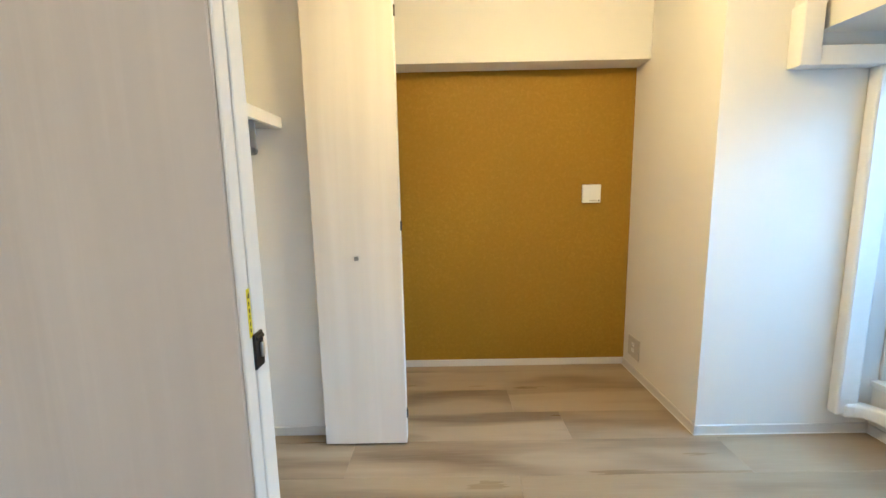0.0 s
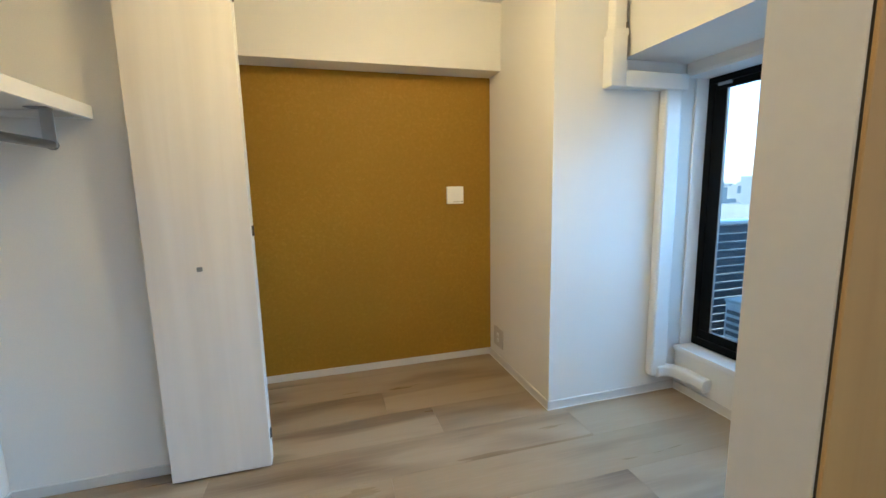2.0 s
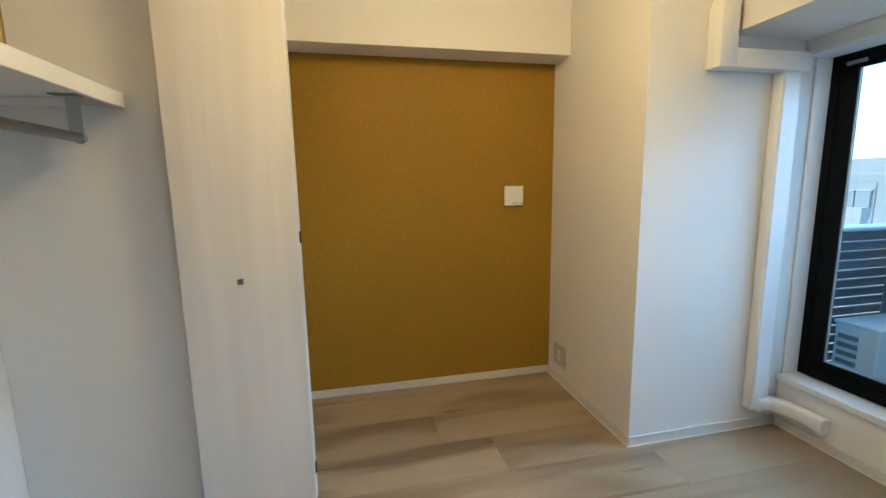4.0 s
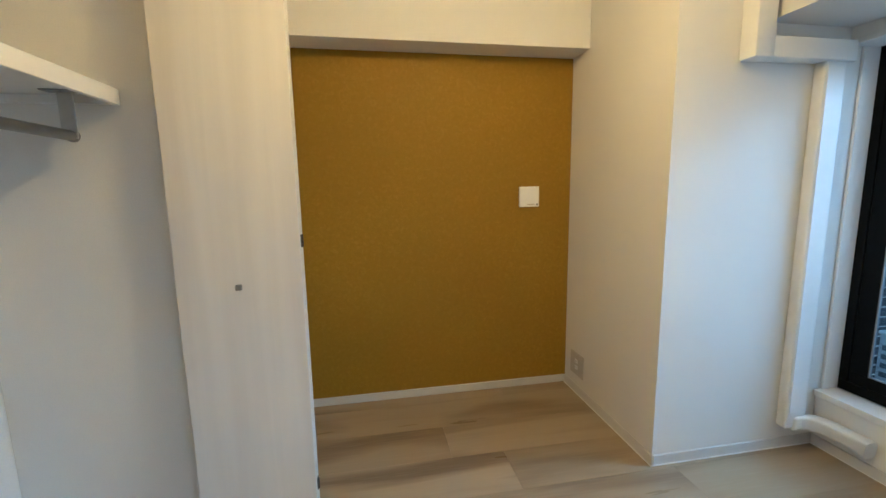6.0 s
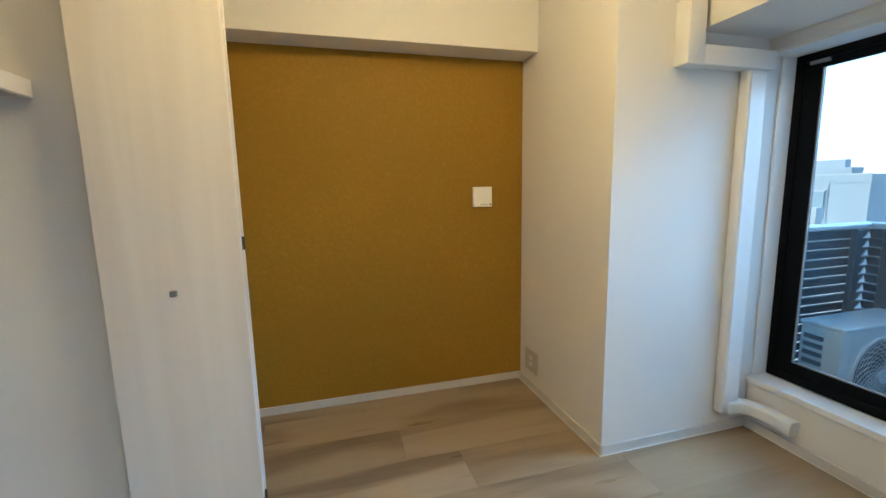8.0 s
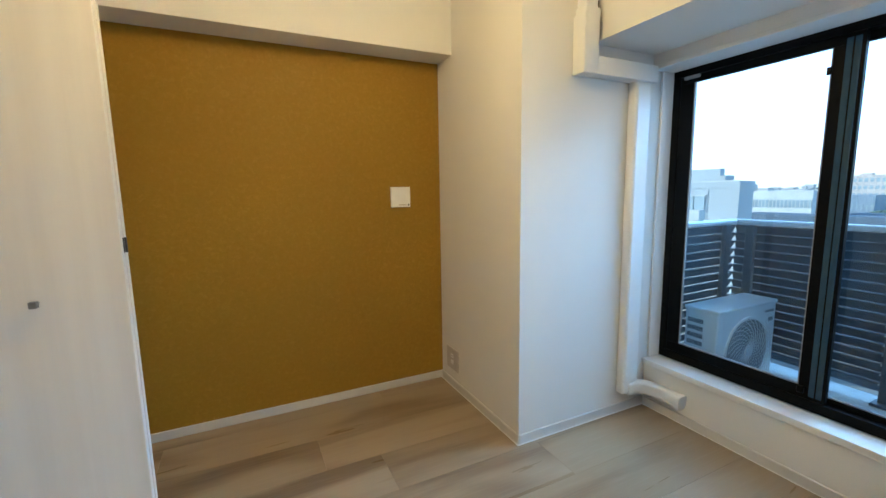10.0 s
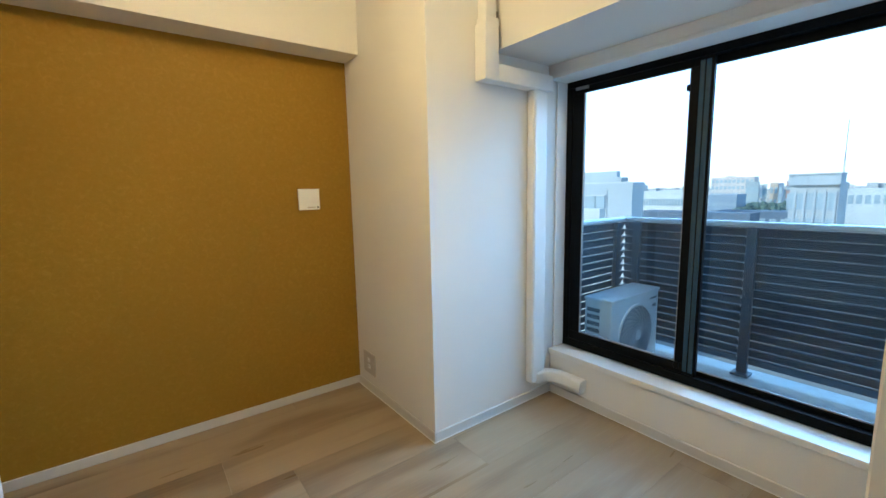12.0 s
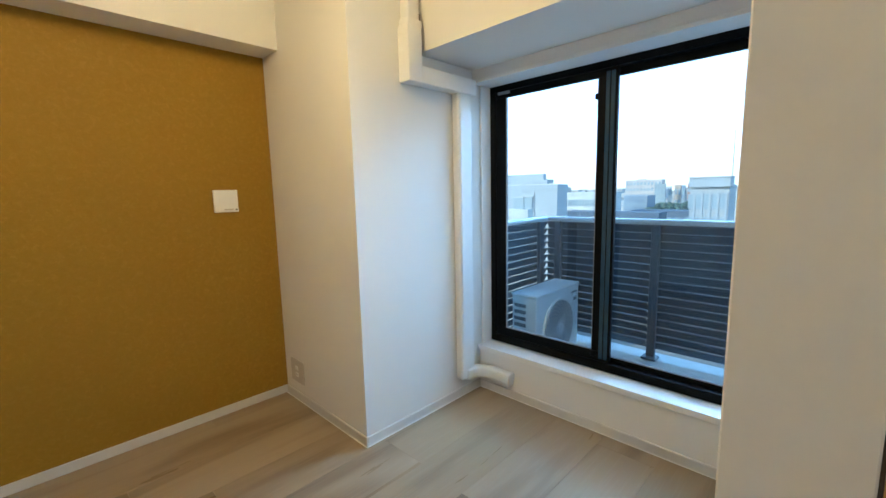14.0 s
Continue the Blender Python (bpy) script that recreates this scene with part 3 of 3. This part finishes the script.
def build_ac():
    x0, x1, y0, y1, z0, z1 = 2.645, 3.265, 1.985, 2.185, DZ + 0.05, 0.50
    a = thing("outdoor_unit", "white air-conditioner outdoor unit with a round fan grille", "air conditioner", at=(2.95, 2.08, DZ))
    part("casing", boxes((x0, y0, z0, x1, y1, z1 - 0.012), bevel=0.012, seg=3), ACWHITE, a, smooth=True)
    part("top_cover", boxes((x0 - 0.006, y0 - 0.006, z1 - 0.022, x1 + 0.006, y1 + 0.006, z1), bevel=0.008, seg=3), ACWHITE, a, "white lid", smooth=True)
    cx, cz, R = x0 + 0.30, (z0 + z1) / 2 - 0.005, 0.205
    ring = bmesh.new()
    tube(ring, (cx, y0 - 0.010, cz), (cx, y0 + 0.004, cz), R + 0.012, 48)
    part("fan_ring", ring, ACWHITE, a, smooth=True)
    # flat disc, the fan opening's inner shade put into its colour
    part("fan_well", tube(bmesh.new(), (cx, y0 - 0.0125, cz), (cx, y0 - 0.0102, cz), R, 48), ACDARK, a, "flat dark disc painted as the shaded fan opening", smooth=True)
    gr = bmesh.new()
    for k in range(26):
        t0 = 2 * math.pi * k / 26
        pts = []
        for j in range(8):
            f = j / 7
            ang = t0 + 1.1 * f
            rr = 0.035 + (R - 0.037) * f
            pts.append((cx + rr * math.cos(ang), y0 - 0.019 - 0.004 * math.sin(math.pi * f), cz + rr * math.sin(ang)))
        sweep(gr, pts, 0.0030, 6)
    part("spokes", gr, ACGRILL, a, "curved grey fan guard", smooth=True)
    rings = bmesh.new()
    for j in range(1, 9):
        rr = 0.035 + (R - 0.037) * j / 8
        pts = [(cx + rr * math.cos(2 * math.pi * k / 40), y0 - 0.0165, cz + rr * math.sin(2 * math.pi * k / 40)) for k in range(41)]
        sweep(rings, pts, 0.0018, 5)
    part("guard_rings", rings, ACGRILL, a, "thin wire rings", smooth=True)
    part("hub", tube(bmesh.new(), (cx, y0 - 0.026, cz), (cx, y0 - 0.014, cz), 0.037, 24), ACGRILL, a, smooth=True)
    for k in range(8):
        z = z1 - 0.085 - k * 0.047
        # solid bars that carry the vent slots' shade in their colour
        part("side_louvre", boxes((x0 - 0.004, y0 + 0.085, z - 0.013, x0 + 0.002, y1 - 0.02, z + 0.013), bevel=0.001), ACDARK, a, "dark raised bar painted as a shaded side vent")
    part("corner_seam", boxes((x0 + 0.060, y0 - 0.0012, z0 + 0.02, x0 + 0.064, y0 + 0.001, z1 - 0.025)), ACGRILL, a, "grey panel seam")
    part("nameplate", boxes((x1 - 0.125, y0 - 0.0015, z1 - 0.075, x1 - 0.03, y0 + 0.001, z1 - 0.060)), SEAL, a, "grey maker's bar")
    part("badge", boxes((x1 - 0.085, y0 - 0.0015, z1 - 0.135, x1 - 0.035, y0 + 0.001, z1 - 0.112)), SEAL, a, "grey badge")
    for x in (x0 + 0.09, x1 - 0.09):
        part("foot", boxes((x - 0.03, y0 - 0.02, DZ + 0.0005, x + 0.03, y1 + 0.02, z0 + 0.002), bevel=0.004), SEAL, a, "grey mounting foot")


build_ac()


# ---- the city beyond ----
GROUND_Z = -16.0


def haze_sky():
    """Bright evening haze low over the city, paler and bluer higher up."""
    m, nt, b = mat("haze", 1.0)
    v = coords(nt, (1, 1, 1))
    sep = nt.nodes.new("ShaderNodeSeparateXYZ")
    nt.links.new(v, sep.inputs[0])
    h = nt.nodes.new("ShaderNodeMapRange")
    h.inputs["From Max"].default_value = 600.0
    nt.links.new(sep.outputs["Z"], h.inputs["Value"])
    cloud = noise_tex(nt, coords(nt, (0.003, 0.003, 0.012)), 1.0, 4)
    c = ramp(nt, h.outputs[0], [(0.0, (0.42, 0.40, 0.37)), (0.09, (0.50, 0.49, 0.47)), (0.2, (0.66, 0.78, 0.92)), (0.35, (0.58, 0.78, 1.0)), (1.0, (0.46, 0.70, 1.0))])
    c = mixc(nt, c, (0.78, 0.88, 0.98), ramp(nt, cloud, [(0.5, (0, 0, 0)), (0.75, (0.5, 0.5, 0.5))]))
    nt.links.new(c, b.inputs["Emission Color"])
    b.inputs["Base Color"].default_value = (0, 0, 0, 1)
    b.inputs["Specular IOR Level"].default_value = 0.0
    b.inputs["Emission Strength"].default_value = 2.1
    return m


arc = bmesh.new()
cols = []
for k in range(41):
    a = radians(-75 + k * 150 / 40)
    cols.append([arc.verts.new((1800 * math.cos(a), 1800 * math.sin(a), z)) for z in (GROUND_Z - 2, 150, 400, 750)])
for p, q in zip(cols, cols[1:]):
    for j in range(3):
        arc.faces.new((p[j], q[j], q[j + 1], p[j + 1]))
thing("backdrop", "pale hazy evening sky low over the city", "sky", arc, haze_sky(), kind="structure")


def city_mat(name, base, rough=0.8):
    return plain(name, base, rough, vary=0.08, scale=0.4, relief=0.0)


# walls and panes pale with low contrast, distance haze put into their colours
C_WHITE = city_mat("white_render", (0.64, 0.63, 0.58))
C_GREY = city_mat("grey_tile", (0.48, 0.48, 0.46))
C_PALE = city_mat("pale_panel", (0.47, 0.49, 0.49))
C_BLUE = city_mat("slate_tile", (0.28, 0.33, 0.38))
C_STEELY = city_mat("steel_tile", (0.36, 0.40, 0.40))
C_DARK = city_mat("dark_slate", (0.13, 0.17, 0.22))
C_TAN = city_mat("tan_tile", (0.56, 0.44, 0.33))
C_PINK = city_mat("pale_pink_tile", (0.62, 0.53, 0.46))
C_BRICK = city_mat("red_tile", (0.42, 0.27, 0.22))
C_PANE = city_mat("haze_pale_glass", (0.36, 0.42, 0.44), 0.4)
C_GREEN = plain("far_foliage", (0.12, 0.165, 0.12), 0.9, vary=0.4, scale=0.6, relief=0.0)

thing("ground", "hazy city ground of streets and low roofs", "ground", boxes((5, -3000, GROUND_Z - 1, 4500, 3000, GROUND_Z)), city_mat("city_ground", (0.24, 0.24, 0.21)), kind="structure")


def building(label, x, y0, y1, z1, depth, material, floors, cols, pane=C_PANE, roofbox=None, wide=0.32, tall=0.75):
    """A block whose street front stands at x and faces our window, with rows of windows set into it."""
    depth *= 0.4
    b = thing("apartment_building", label, "building", at=(x, (y0 + y1) / 2, GROUND_Z))
    part("wall", boxes((x, y0, GROUND_Z, x + depth, y1, z1)), material, b)
    part("roof", boxes((x - 0.03, y0 - 0.03, z1, x + depth + 0.03, y1 + 0.03, z1 + 0.35)), material, b)
    if roofbox:
        a, c, h = roofbox
        part("roof_house", boxes((x + depth * 0.3, y0 + (y1 - y0) * a, z1 + 0.35, x + depth * 0.8, y0 + (y1 - y0) * c, z1 + 0.35 + h)), material, b)
    h = 2.9
    if not cols:
        return b
    bw = (y1 - y0) / cols
    me = mesh_of("window", boxes((-0.06, -bw * wide, -tall, 0.05, bw * wide, tall)), pane)
    for f in range(floors):
        for c in range(cols):
            w = new("window", me)
            w.parent = b
            w.matrix_parent_inverse = Matrix.Translation(b.location).inverted()
            w.location = (x, y0 + bw * (c + 0.5), z1 - 1.5 - f * h)
    return b


nb = building("pale concrete neighbouring house with a small window", 22, 12.53, 17.5, 1.17, 3, C_PALE, 0, 0)
for ya, yb in ((14.16, 14.70), (14.76, 15.46)):
    w = part("window", boxes((21.93, ya, 0.05, 22.02, yb, 0.777)), C_PANE, nb)
    part("window_sill", boxes((21.90, ya - 0.06, -0.01, 22.01, yb + 0.06, 0.049)), C_WHITE, w)
    part("lintel", boxes((21.90, ya - 0.06, 0.778, 22.01, yb + 0.06, 0.83)), C_WHITE, w)
for y in (14.02,):
    part("panel_joint", boxes((21.97, y, GROUND_Z, 22.01, y + 0.05, 1.16)), C_GREY, nb)
part("coping", boxes((21.96, 12.52, 1.50, 22.02, 17.6, 1.56)), C_WHITE, nb)
building("pale flat-roofed annex next door", 15, 10.0, 14.0, 0.07, 0.75, C_WHITE, 1, 4)
building("white office block with a long roof screen", 40, 23.7, 29.5, 1.95, 3.3, C_PALE, 2, 6, roofbox=(0.12, 0.95, 0.66), wide=0.46, tall=0.45)
building("low white hall with a row of windows", 70, 29.5, 37.0, 0.25, 14, C_WHITE, 1, 16, wide=0.36, tall=0.55)
building("slate-blue apartment block with small windows", 90, 29.8, 34.5, -0.8, 12, C_BLUE, 3, 8, wide=0.2, tall=0.4)
building("blue-grey apartment tower in the haze", 120, 35.15, 37.9, 1.65, 1, C_STEELY, 5, 3)
building("pale apartment tower far in the haze", 122, 34.2, 35.1, 1.07, 1, C_WHITE, 5, 1)
building("tan tiled apartment tower in the haze", 124, 32.5, 34.15, 1.37, 1, C_TAN, 5, 2)
building("slate apartment tower in the haze", 128, 32.5, 33.5, 1.24, 1, C_BLUE, 5, 1)
building("red tiled apartment tower in the haze", 130, 31.4, 32.45, 1.76, 1, C_BRICK, 6, 1, wide=0.45, tall=0.5)
building("slim blue-grey tower far in the haze", 300, 97.7, 102.3, 5.9, 20, C_STEELY, 4, 3)
ex = building("grey office block with a blank top storey and tall fins", 60, 10.75, 14.9, 1.0, 10, C_GREY, 0, 0)
part("top_storey", boxes((59.6, 10.65, 1.10, 62, 15.0, 2.20)), C_PALE, ex, "pale blank top storey")
part("top_cap", boxes((59.5, 10.60, 2.20, 62.2, 15.05, 2.36)), C_GREY, ex, "grey roof edge")
for k in range(5):
    y = 10.9 + k * 0.85
    part("fin", boxes((59.93, y, GROUND_Z, 60.0, y + 0.22, 0.4)), C_PALE, ex)
    w = part("window", boxes((59.95, y + 0.22, -1.6, 60.02, y + 0.8, 0.2)), C_PANE, ex)
    part("window", boxes((59.95, y + 0.22, -5.0, 60.02, y + 0.8, -2.6)), C_PANE, ex)
building("long pale housing block in the haze", 220, 66, 83, 4.6, 14, C_PINK, 4, 10, roofbox=(0.5, 0.7, 0.8))
building("low white warehouse with small windows", 100, 8.0, 16.6, -0.1, 14, C_WHITE, 1, 8)
building("row of low slate-grey houses", 75, 15.5, 27.5, -3.0, 10, C_DARK, 1, 9)
building("row of low dark-roofed houses", 55, 17.0, 30.0, -2.25, 8, C_DARK, 1, 10)
mast = thing("radio_mast", "slender red and white lattice radio mast", "mast", at=(150, 25.7, GROUND_Z))
for k in range(2):
    part("pole", tube(bmesh.new(), (150, 25.5 + k * 0.5, GROUND_Z), (150, 25.72 + k * 0.06, 17.5), 0.09, 6), C_GREY, mast)
part("bracing", boxes(*[(149.95, 25.5, -12 + k * 2.2, 150.05, 26.0, -11.85 + k * 2.2) for k in range(13)]), C_GREY, mast)

# far low city as countless small blocks
far = bmesh.new()
rng = random.Random(5)
for _ in range(700):
    x = rng.uniform(130, 900)
    y = x * rng.uniform(0.05, 0.95)
    s = rng.uniform(5, 14)
    top = rng.uniform(-13, -5) + max(0, rng.gauss(0, 2.5)) + 0.004 * x
    box(far, x, y, GROUND_Z, x + s, y + s * rng.uniform(0.6, 1.6), top)
thing("far_city", "countless hazy roofs of the distant city", "city", far, city_mat("far_roofs", (0.50, 0.48, 0.44)), kind="stuff")
bush = bmesh.new()
for _ in range(620):
    x = rng.uniform(84, 118)
    y = x * rng.uniform(0.235, 0.33)
    m = Matrix.Translation((x, y, rng.uniform(-7.0, -2.9))) @ Matrix.Diagonal((rng.uniform(0.3, 0.8), rng.uniform(0.3, 0.8), rng.uniform(0.25, 0.7), 1))
    bmesh.ops.create_icosphere(bush, subdivisions=1, radius=1.0, matrix=m)
thing("far_trees", "dark green treetops between the far houses", "trees", bush, C_GREEN, kind="stuff")

# ---- floor planks, last ----
floor = thing("floor", "pale greige wood-look plank floor", "floor", boxes((-1.42, HALL_Y, -0.12, 2.36, 3.0, -0.008)), JOINT, kind="structure")
ROW = 0.26
LENGTH = 1.80
starts = {0: -0.41, 1: 0.675, -1: 0.36}
for r in range(-21, 5):
    ya, yb = 1.81 + r * ROW, 1.81 + (r + 1) * ROW
    ya, yb = max(ya, HALL_Y), min(yb, 2.947)
    if yb - ya < 0.01:
        continue
    s = starts.get(r, ((r * 0.618) % 1.0) * LENGTH)
    s -= LENGTH * math.ceil((s + 1.28) / LENGTH)
    while s < 2.165:
        xa, xb = max(s, -1.28), min(s + LENGTH, 2.165)
        if xb - xa > 0.01:
            part("plank", boxes((xa + 0.0003, ya + 0.0003, -0.0078, xb - 0.0003, yb - 0.0003, 0.0), bevel=0.0004), PLANK, floor)
        s += LENGTH
